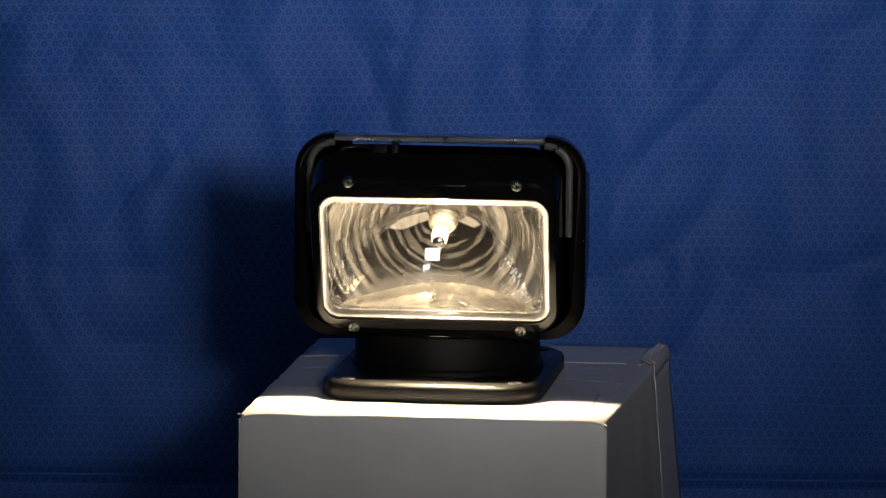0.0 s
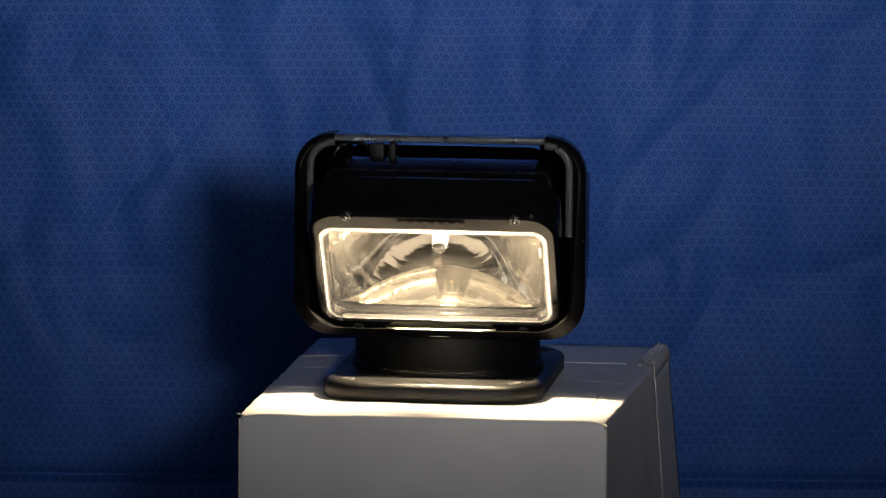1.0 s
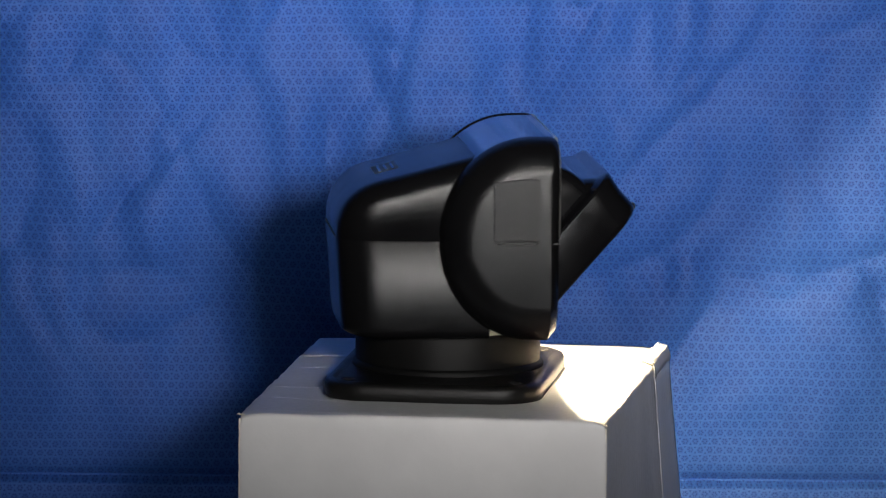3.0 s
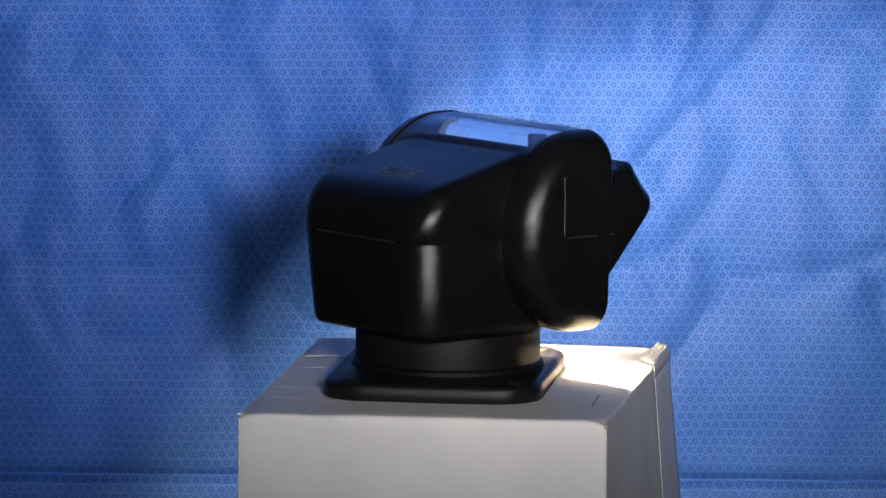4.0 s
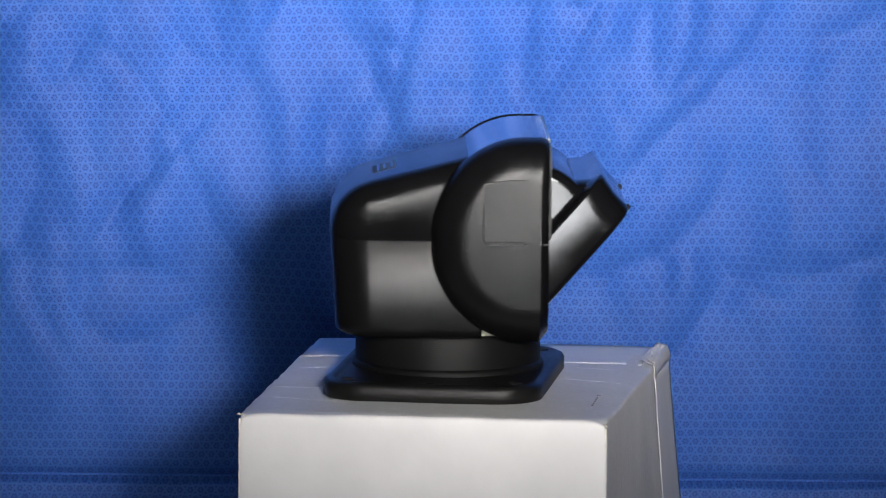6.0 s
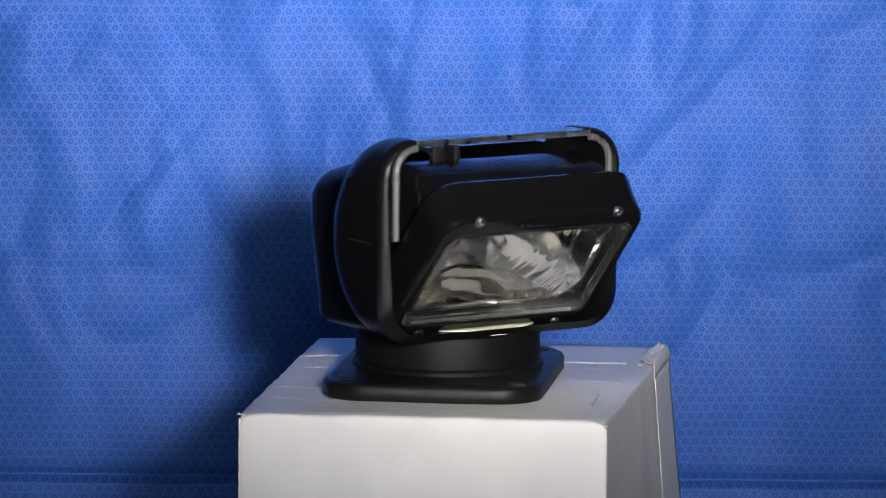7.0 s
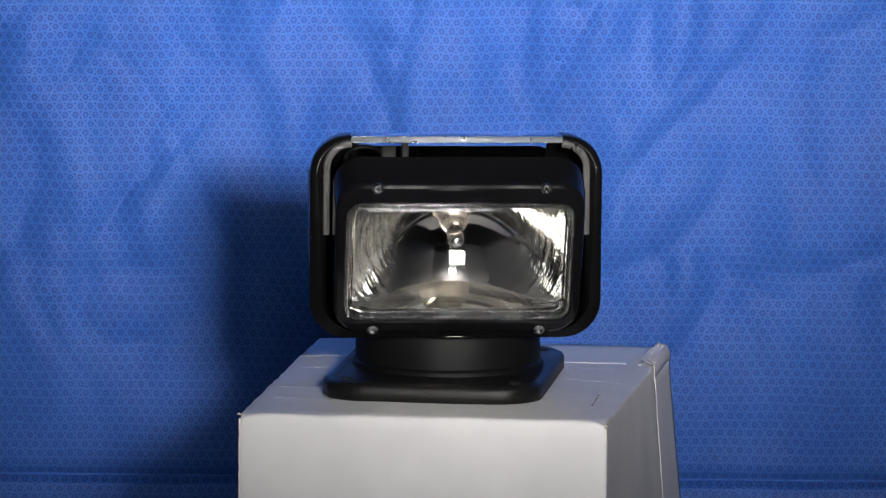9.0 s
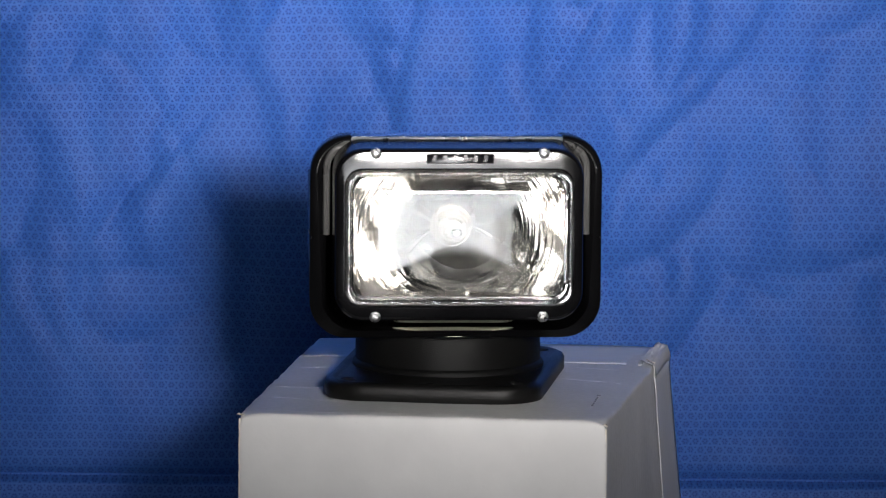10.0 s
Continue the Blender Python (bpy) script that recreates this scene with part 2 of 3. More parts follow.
def table():
    top = new("table")
    top.location = (0, 0.25, DROP)
    tagged(top, "plain grey work table under the white carton", "table")
    part("tabletop", block(bmesh.new(), pose(0, 0, -0.0175), 1.5, 0.66, 0.035, 0.003), grey_paint, top)
    for sx in (-1, 1):
        for sy in (-1, 1):
            part("leg", block(bmesh.new(), pose(sx * 0.69, sy * 0.28, (-1.05 - DROP - 0.035) / 2), 0.045, 0.045, 1.05 + DROP - 0.035, 0.003), grey_paint, top)


BACK = 0.60
HEM = -0.172


def backdrop():
    """A hanging sheet with soft upright folds, and a stitched hem strip low down."""
    nx, nz, w, z0, z1 = 380, 380, 1.9, DROP - 0.02, 1.648
    bm = bmesh.new()

    def ridge(x, z, k):
        """A crisp crease where a noise field crosses nought."""
        return max(0.0, 1.0 - abs(noise.noise((x, z, k))) * 7.0) ** 2

    def depth(x, z):
        fold = 0.012 * noise.noise((x * 5.0, 0.6 * z, 3.1)) + 0.010 * noise.noise((x * 13.0 + z * 2.5, z * 1.6, 7.7))
        small = 0.0060 * noise.noise((x * 33 + z * 8, z * 8, 1.3)) + 0.0012 * noise.noise((x * 75, z * 40, 5.3))
        small += 0.0100 * noise.noise((x * 10 + z * 3, z * 3.5, 12.1)) + 0.0085 * noise.noise((x * 24 - z * 9, z * 8, 15.5))
        patch = max(0.0, noise.noise((x * 4.0, z * 3.0, 44.0)) + 0.25)
        crease = 0.0050 * ridge(x * 7 - z * 3.5, z * 4, 21.0) + 0.0034 * ridge(x * 13 + z * 8, z * 6, 31.0) + 0.0036 * patch * ridge(x * 22 - z * 12, z * 14, 37.0)
        amount = min(1.0, max(0.15, (z - HEM) / 0.12)) if z > HEM else 0.12
        groove = 0.006 * math.exp(-((z - HEM - 0.004) / 0.004) ** 2)
        hem = -0.005 if z < HEM else 0.0
        return (fold + small + crease) * amount * 1.0 + hem + groove
    zs = sorted([z0 + (z1 - z0) * j / nz for j in range(nz + 1)] + [HEM + 0.0060, HEM + 0.0030, HEM + 0.0004, HEM - 0.0004])
    vs = [[bm.verts.new((-w / 2 + w * i / nx, depth(-w / 2 + w * i / nx, z) + 0.004 * (x_tilt(i / nx)), z)) for i in range(nx + 1)] for z in zs]
    for a, b in zip(vs, vs[1:]):
        for i in range(nx):
            bm.faces.new((a[i], a[i + 1], b[i + 1], b[i]))
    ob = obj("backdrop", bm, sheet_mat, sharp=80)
    ob.location = (0, BACK, 0)
    thick = ob.modifiers.new("thickness", "SOLIDIFY")
    thick.thickness, thick.offset = 0.0012, 1.0
    tagged(ob, "royal blue embossed non-woven sheet hanging in soft folds", "backdrop", kind="structure")


def x_tilt(u):
    return math.sin(u * 9.0)


# ---- carton ----
BOX_W, BOX_D = 0.25, 0.349
BOX_AT = Vector((-0.1372, -0.11, 0.0))


def lid(x, y):
    """Height of the carton's slightly buckled lid."""
    u, w = x / BOX_W, y / BOX_D
    edge = min(abs(x), abs(x - BOX_W))
    sag = 0.0016 * (0.5 + noise.noise((x * 60, y * 70, 2.2))) * max(0.0, 1 - edge / 0.02)
    return 0.0005 * noise.noise((x * 22, y * 22, 0.5)) + 0.0018 * u * (1 - w) - sag


def side_x(y, z):
    """The carton's bulging right-hand wall."""
    return BOX_W + 0.010 * y / BOX_D + 0.10 * (y / BOX_D) * max(0.0, -z) + 0.0009 * noise.noise((3.3, y * 30, z * 5))


def sheet_part(name, rows, material, root, label, thick, sharp=30):
    bm = bmesh.new()
    g = [[bm.verts.new(p) for p in row] for row in rows]
    for a, b in zip(g, g[1:]):
        for i in range(len(a) - 1):
            bm.faces.new((a[i], a[i + 1], b[i + 1], b[i]))
    ob = part(name, bm, material, root, label, sharp=sharp)
    mod = ob.modifiers.new("thickness", "SOLIDIFY")
    mod.thickness, mod.offset = thick, 0.0


def carton_box():
    root = new("carton")
    root.matrix_world = Matrix.Translation(BOX_AT) @ pose(0, 0, 0, 0, 0, YAW)
    tagged(root, "white corrugated carton with scuffed, crushed corners and a taped lid", "box")
    h = -DROP
    bm = block(bmesh.new(), pose(BOX_W / 2, BOX_D / 2, -h / 2), BOX_W, BOX_D, h, 0.0022, 3)
    long = [e for e in bm.edges if e.calc_length() > 0.05]
    bmesh.ops.subdivide_edges(bm, edges=long, cuts=44, use_grid_fill=True)
    for v in bm.verts:
        x, y, z = v.co
        u, w = x / BOX_W, y / BOX_D
        v.co.x += (side_x(y, z) - BOX_W) * u
        if z > -0.004:
            v.co.z += lid(x, y)
        # shallow dents in the walls, and a dipped front edge
        v.co.y += 0.0011 * (noise.noise((x * 16, z * 14, 6.1)) - 0.3) * (1 - w) ** 4
        v.co.z -= 0.0012 * max(0.0, noise.noise((x * 30, 0.0, 9.4))) * math.exp(-((y / 0.006) ** 2)) if z > -0.004 else 0.0
        # crushed back corners and knocked front ones
        crush = math.exp(-((x - BOX_W) ** 2 + (y - BOX_D) ** 2 + (z * 0.7) ** 2) / 0.022 ** 2)
        v.co.x -= 0.0030 * crush * (1 + 1.2 * noise.noise((x * 90, y * 90, z * 90)))
        v.co.z += 0.0016 * crush * noise.noise((x * 120, y * 120, z * 70)) - 0.0012 * crush
        crush = math.exp(-(x ** 2 + (y - BOX_D) ** 2 + z ** 2) / 0.03 ** 2)
        v.co.x += 0.005 * crush * (0.4 + noise.noise((x * 90, y * 90, 4)))
        for cx in (0.0, BOX_W):
            knock = math.exp(-((x - cx) ** 2 + y ** 2 + z ** 2) / 0.007 ** 2)
            v.co.z -= 0.0018 * knock
            v.co.x += 0.0014 * knock * (1 if cx == 0 else -1)
    part("body", bm, carton, root, sharp=50)
    # tape across the lid and down the wall
    k, cols = 40, 10
    sheet_part("tape", [[(0.003 + (BOX_W - 0.004) * i / k, 0.303 + 0.088 * (j / cols - 0.5) + 0.0012 * noise.noise((i * 0.7, j * 0.2, 1.0)),
                          max(lid(0.003 + (BOX_W - 0.004) * i / k, 0.303), lid(0.003 + (BOX_W - 0.004) * i / k, 0.303 + 0.088 * (j / cols - 0.5))) + 0.0002
                          + 0.0002 * noise.noise((i * 0.5, j * 0.9, 9.0))) for i in range(k + 1)] for j in range(cols + 1)], tape_mat, root, "wrinkled clear packing tape", 0.0001)
    sheet_part("tape", [[(side_x(y, z) + 0.0002 + 0.0001 * noise.noise((y * 160, z * 14, 4.0)), y, z)
                         for y in (0.262 + 0.084 * i / 12 + 0.0010 * noise.noise((z * 40, 1.0, 0.0)) for i in range(13))] for z in (-0.008 - 0.288 * j / 40 for j in range(41))], tape_mat, root, "clear packing tape running down the wall", 0.00006)
    # the lid's paper folded down over the crushed corner
    rows = []
    for j in range(25):
        w = j / 24
        y = 0.256 + 0.092 * w
        wide = 0.0020 + 0.0095 * min(1.0, w * 6.0) * (1 - 0.45 * w) + 0.0012 * noise.noise((j * 0.5, 3.3, 0))
        row = []
        for i in range(13):
            u = i / 12
            x = side_x(y, 0) - wide * (1 - u) ** 1.3 + 0.0016 * u
            z = 0.0024 + 0.0012 * w * (1 - u) - 0.0012 * math.sin(math.pi * u) - 0.010 * max(0.0, u - 0.55) ** 2 / 0.2
            row.append((x, y, z + 0.0022 * w * noise.noise((i * 0.36, j * 0.30, 2.8)) + 0.0010 * noise.noise((i * 0.9, j * 0.8, 6.0)) * (0.3 + w)))
        rows.append(row)
    sheet_part("crushed_flap", rows, carton, root, "paper folded over the crushed corner", 0.0006, 25)
    # ragged raw edges
    for x, y, z, size, r in ((side_x(0.262, 0) - 0.002, 0.262, 0.0028, 0.016, 24), (side_x(0.0, 0) - 0.001, 0.002, -0.0016, 0.006, 10), (0.0012, 0.003, -0.0016, 0.005, 70)):
        rows = [[Vector((x, y, z)) + pose(0, 0, 0, 0, 25, r) @ Vector((0.0022 * (i / 3 - 0.5) * (1.2 - abs(j / 9 - 0.5)) + 0.0010 * noise.noise((i, j * 0.7, y * 99)), size * (j / 9 - 0.5), 0.0009 * noise.noise((i * 0.8, j * 0.9, y * 50))))
                 for i in range(4)] for j in range(10)]
        sheet_part("torn_paper", rows, torn, root, "ragged torn paper edge", 0.0006)
    for x in (0.0006, BOX_W - 0.0006):
        pts = [(x + 0.0004 * noise.noise((x * 9, j * 0.8, 0)), 0.0007 + 0.0003 * noise.noise((x, j * 0.7, 5)), -0.004 - 0.292 * j / 60) for j in range(61)]
        part("raw_edge", tube(pts, 0.0007, 6), torn, root, "scuffed brown carton edge")
    # creases in the lid
    for (xa, ya), (xb, yb) in (((0.002, 0.116), (0.060, 0.114)), ((0.012, 0.070), (0.075, 0.052)), ((0.196, 0.186), (0.243, 0.168)), ((0.002, 0.205), (0.050, 0.212)), ((0.205, 0.235), (0.246, 0.228)), ((0.02, 0.012), (0.17, 0.009))):
        rows = []
        for i in range(21):
            t = i / 20
            x, y = xa + (xb - xa) * t, ya + (yb - ya) * t + 0.0012 * noise.noise((t * 5, ya * 40, 0))
            up = 0.00022 * math.sin(math.pi * t) ** 0.5
            rows.append([(x, y - 0.0011, lid(x, y) - 0.0003), (x, y, lid(x, y) + up), (x, y + 0.0011, lid(x, y) - 0.0003)])
        sheet_part("crease", rows, carton, root, "", 0.0002, 80)
    # small unreadable print on the lid
    for i in range(6):
        part("print_bar", block(bmesh.new(), pose(0.2335, 0.066 + 0.0085 * i, lid(0.2335, 0.066 + 0.0085 * i) + 0.0002), 0.0012 + 0.0010 * (i > 4), 0.0045 + 0.002 * (i % 3 == 0), 0.0006), ink, root, "small grey printed mark", smooth=False)


# ---- searchlight ----
XE, RY, RZ, ZC, YC, YF = 0.0995, 0.064, 0.0705, 0.110, -0.050, -0.067


def shell_grid(xe, ry, rz, rnd, dent=0.0):
    """Points of a drum with rounded ends, open in front: station by station along x, from the lower lip round the back to the upper lip."""
    xs = [-xe + rnd * (1 - math.cos(radians(90 * i / 8))) for i in range(9)]
    inner = [-0.0735 + 0.147 * i / 12 for i in range(13)]
    stations = xs + [x for x in inner if x > xs[-1] + 1e-4 and x < -xs[-1] - 1e-4] + [-x for x in reversed(xs)]
    grid = []
    for x in stations:
        a = max(0.0, rnd - (xe - abs(x)))
        inset = rnd - math.sqrt(max(0.0, rnd * rnd - a * a))
        line = []
        y_, z_ = ry - inset, rz - inset
        line.append((x, YF + 0.006, ZC - z_))
        line.append((x, (YF + YC) / 2, ZC - z_ ))
        for k in range(41):
            t = radians(-90 + 180 * k / 40)
            d = dent if k == 20 else 0.0
            line.append((x, YC + (y_ - d) * math.cos(t), ZC + (z_ - d) * math.sin(t)))
        line.append((x, (YF + YC) / 2, ZC + z_))
        line.append((x, YF + 0.006, ZC + z_))
        grid.append([(px_ * (1 + 0.014 * min(1.0, max(0.0, (YC - py_) / 0.012))), py_, pz_) for px_, py_, pz_ in line])
    return stations, grid


WIN_K = 27   # the clear window reaches from here to the upper front lip


def housing(root):
    so, go = shell_grid(XE, RY, RZ, 0.026, 0.0007)
    _, gi_ = shell_grid(XE, RY, RZ, 0.026)
    # inner skin: the same stations, moved in
    sx = (XE - 0.011) / XE
    gi = [[(x * sx, YF + 0.0058 + (y - YF - 0.006) * 0.90, ZC + (z - ZC) * 0.942) for x, y, z in line] for line in gi_]
    bm = bmesh.new()
    vo = [[bm.verts.new(p) for p in line] for line in go]
    vi = [[bm.verts.new(p) for p in line] for line in gi]
    J, K = len(vo), len(vo[0])

    def gone(j, k):
        return k >= WIN_K and abs(so[j]) < 0.0740 and abs(so[j + 1]) < 0.0740
    for j in range(J - 1):
        for k in range(K - 1):
            if not gone(j, k):
                bm.faces.new((vo[j][k], vo[j + 1][k], vo[j + 1][k + 1], vo[j][k + 1]))
                bm.faces.new((vi[j][k], vi[j][k + 1], vi[j + 1][k + 1], vi[j + 1][k]))
                for (ja, ka), (jb, kb), (jn, kn) in (((j, k), (j + 1, k), (j, k - 1)), ((j, k + 1), (j + 1, k + 1), (j, k + 1)), ((j, k), (j, k + 1), (j - 1, k)), ((j + 1, k), (j + 1, k + 1), (j + 1, k))):
                    if 0 <= kn < K - 1 and 0 <= jn < J - 1 and gone(jn, kn):
                        bm.faces.new((vo[ja][ka], vo[jb][kb], vi[jb][kb], vi[ja][ka]))
    for j in (0, J - 1):
        bm.faces.new(vo[j])
        bm.faces.new(vi[j])
    # rounded front lip
    lips = [(vo, None)]
    for sc, y, sc_low, y_low in ((0.994, YF + 0.0036, 0.984, YF + 0.0048), (0.980, YF + 0.0014, 0.962, YF + 0.0034), (0.964, YF + 0.0003, 0.938, YF + 0.0016), (0.954, YF + 0.0004, 0.918, YF + 0.0002)):
        ring = {}
        for j in range(J):
            for k in (0, K - 1):
                c, f = vo[j][k].co, sc if k else sc_low
                ring[(j, k)] = bm.verts.new((c.x * f, y if k else y_low, ZC + (c.z - ZC) * f))
        lips.append((ring, sc))
    lips.append((vi, None))

    def at(lip, j, k):
        return lip[0][j][k] if lip[1] is None else lip[0][(j, k)]
    for a, b in zip(lips, lips[1:]):
        for k in (0, K - 1):
            for j in range(J - 1):
                if not (k == K - 1 and gone(j, K - 2)):
                    bm.faces.new((at(a, j, k), at(a, j + 1, k), at(b, j + 1, k), at(b, j, k)))
        for j in (0, J - 1):
            bm.faces.new((at(a, j, 0), at(a, j, K - 1), at(b, j, K - 1), at(b, j, 0)))
    body = part("housing", bm, black, root, "satin black turning housing, open in front", sharp=32)

    # rear motor cover
    rings = []
    for i in range(15):
        if i < 6:
            y, q = -0.022 + 0.079 * i / 5, 0.0
        else:
            a = radians(90 * (i - 6) / 8)
            y, q = 0.057 + 0.026 * math.sin(a), 0.025 * (1 - math.cos(a))
        s = (y + 0.008) / 0.08
        top, low = 0.1645 - 0.021 * s - q, 0.0391 + q * 0.25
        half = 0.0760 - 0.003 * s - q
        ring = []
        r_top, r_low = max(0.006, 0.017 - q * 0.4), 0.007
        for cx, cz, r, a0 in ((half - r_top, top - r_top, r_top, 0), (-half + r_top, top - r_top, r_top, 90), (-half + r_low, low + r_low, r_low, 180), (half - r_low, low + r_low, r_low, 270)):
            for k in range(9):
                a = radians(a0 + 90 * k / 8)
                ring.append((cx + r * math.cos(a), y, cz + r * math.sin(a)))
            if a0 in (90, 270):
                x = -half if a0 == 90 else half
                for dz, d in ((0.0006, 0), (0.0, 0.0006), (-0.0006, 0)):
                    ring.append((x + (d if x < 0 else -d), y, 0.1085 + (dz if x < 0 else -dz)))
        # both halves lean in, away from the split line
        lean = []
        for x, yy, z in ring:
            k = (0.1085 - z) / 0.069
            low_half = max(0.0, k)
            lean.append((x * (1 - 0.085 * low_half - 0.03 * max(0.0, -k)), yy - 0.0045 * low_half * min(1.0, max(0.0, (yy - 0.02) / 0.05)), z))
        rings.append(lean)
    part("rear_cover", loft(rings, (False, True)), black, body, "satin black rear motor cover with a split line", sharp=50)
    seam = bmesh.new()
    block(seam, pose(0, 0.0831, 0.1085), 0.088, 0.0006, 0.0011)
    part("seam", seam, seam_mat, body)

    # clear window on top
    rings_o = []
    st = [x for x in so if abs(x) < 0.0735]
    for x in [-0.0728] + [x for x in st if abs(x) < 0.072] + [0.0728]:
        line = []
        for lift in (0.0, 0.0028):
            pts = []
            for k in range(WIN_K - 1, 43):
                t = radians(-90 + 180 * (k - 2) / 40)
                pts.append((x, YC + (RY - 0.0008 - lift) * math.cos(t), ZC + (RZ - 0.0008 - lift) * math.sin(t)))
            pts.append((x, YF, ZC + RZ - 0.0008 - lift * 1.6))
            line += pts if lift == 0 else list(reversed(pts))
        rings_o.append(line)
    pane = part("window", loft(rings_o), window_plastic, body, "clear curved plastic window")
    pane.visible_shadow = False
    lip = part("window_lip", block(bmesh.new(), pose(0, YF + 0.0005, ZC + RZ - 0.0030), 0.1455, 0.0022, 0.0040, 0.0008), lip_mat, body, "pale clear edge of the window")
    lip.visible_shadow = False

    # raised cover on each cheek, and the pivot caps
    for s in (-1, 1):
        pts = [(-0.0214, 0.001), (-0.0214, RZ - 0.031)]
        for k in range(9):
            y = -0.0214 + (YF + 0.008 + 0.0214) * k / 8
            pts.append((y, RZ - 0.0265 - 0.012 * max(0.0, (y - YC) / RY) ** 2))
        pts.append((YF + 0.008, 0.001))
        ring = lambda x, g: [(x, y + (g if y < -0.04 else -g), ZC + z + (g if z < 0.02 else -g)) for y, z in pts]
        part("side_cover", loft([ring(s * (XE - 0.002), 0), ring(s * (XE + 0.0003), 0), ring(s * (XE + 0.0006), 0.0004)]), black, body, sharp=30)
        bm = bmesh.new()
        block(bm, pose(s * (XE + 0.0001), YF + 0.022, ZC - 0.0006), 0.0006, 0.042, 0.0011)
        part("seam", bm, seam_mat, body)
        # lighter inner edge of the front rim
        pts = [(s * (XE - 0.0100), YF + 0.0012, ZC + 0.002), (s * (XE - 0.0100), YF + 0.0012, ZC + 0.042)]
        for k in range(9):
            a = radians(90 * k / 8)
            pts.append((s * (XE - 0.0270 + 0.017 * math.cos(a)), YF + 0.0012, ZC + RZ - 0.0225 + 0.0165 * math.sin(a)))
        part("rim_edge", tube(pts, 0.0025, 8), rim_mat, body, "lighter grey edge of the front rim")
    # embossed label on the rear cover
    slope = -math.degrees(math.atan(0.021 / 0.08))
    bm = bmesh.new()
    block(bm, pose(0, 0.0455, 0.1502, slope), 0.040, 0.017, 0.0006, 0.0002)
    part("label_plate", bm, emboss, body, "small embossed label")
    for i in range(3):
        part("label_bar", block(bmesh.new(), pose(0, 0.0407 + 0.0045 * i, 0.1518 - 0.0045 * 0.26 * i, slope), 0.030 - 0.006 * (i == 1), 0.0018, 0.0006), black_gloss, body, smooth=False)
    return body


def base(root):
    prof = lambda g, z: [(x, y, z) for x, y in rounded(0.0755 - g, 0.1005 - g, 0.032 - g * 0.6, 9)]
    bm = loft([prof(0.0015, 0.0), prof(0.0, 0.0015), prof(0.0, 0.0095), prof(0.0012, 0.0118), prof(0.004, 0.0132), prof(0.0062, 0.0134), prof(0.0075, 0.0126), prof(0.0085, 0.0124)])
    bm.transform(pose(0, 0, 0, 0, 0, YAW) @ pose(0, -0.0075, 0))
    plate = part("mounting_plate", bm, black_base, root, "grained black plate with rounded corners", sharp=50)
    for sx in (-1, 1):
        for sy in (-1, 1):
            p = pose(0, 0, 0, 0, 0, YAW) @ Vector((sx * 0.058, -0.0075 + sy * 0.079, 0.0122))
            part("screw_hole", lathe([(0.0022, 0.0004), (0.0030, 0.0010), (0.0046, 0.0013), (0.0052, 0.0004)], Matrix.Translation(p), 20), seam_mat, plate, "countersunk dark screw hole")
    p = pose(0, 0, 0, 0, 0, YAW) @ Vector((0.0, -0.1000, 0.0128))
    bm = bmesh.new()
    bmesh.ops.create_cone(bm, cap_ends=True, segments=3, radius1=0.0035, radius2=0.0032, depth=0.0012, matrix=Matrix.Translation(p) @ pose(0, 0, 0, 0, 0, YAW - 90))
    part("arrow_mark", bm, black_gloss, plate, "small raised arrow", smooth=False)
    part("turntable", lathe([(0.060, 0.010), (0.0672, 0.0122), (0.0670, 0.0145), (0.0660, 0.0160), (0.0652, 0.0164), (0.0648, 0.0168), (0.0648, 0.0370), (0.0640, 0.0388), (0.050, 0.0390), (0.050, 0.0395)], None, 96), black_matt, root, "matt black round turntable", sharp=40)
    part("bearing_disc", lathe([(0.045, 0.0400), (0.0620, 0.0400), (0.0625, 0.0430), (0.0615, 0.0441), (0.010, 0.0445)], None, 96), cream, root, "cream nylon bearing disc")


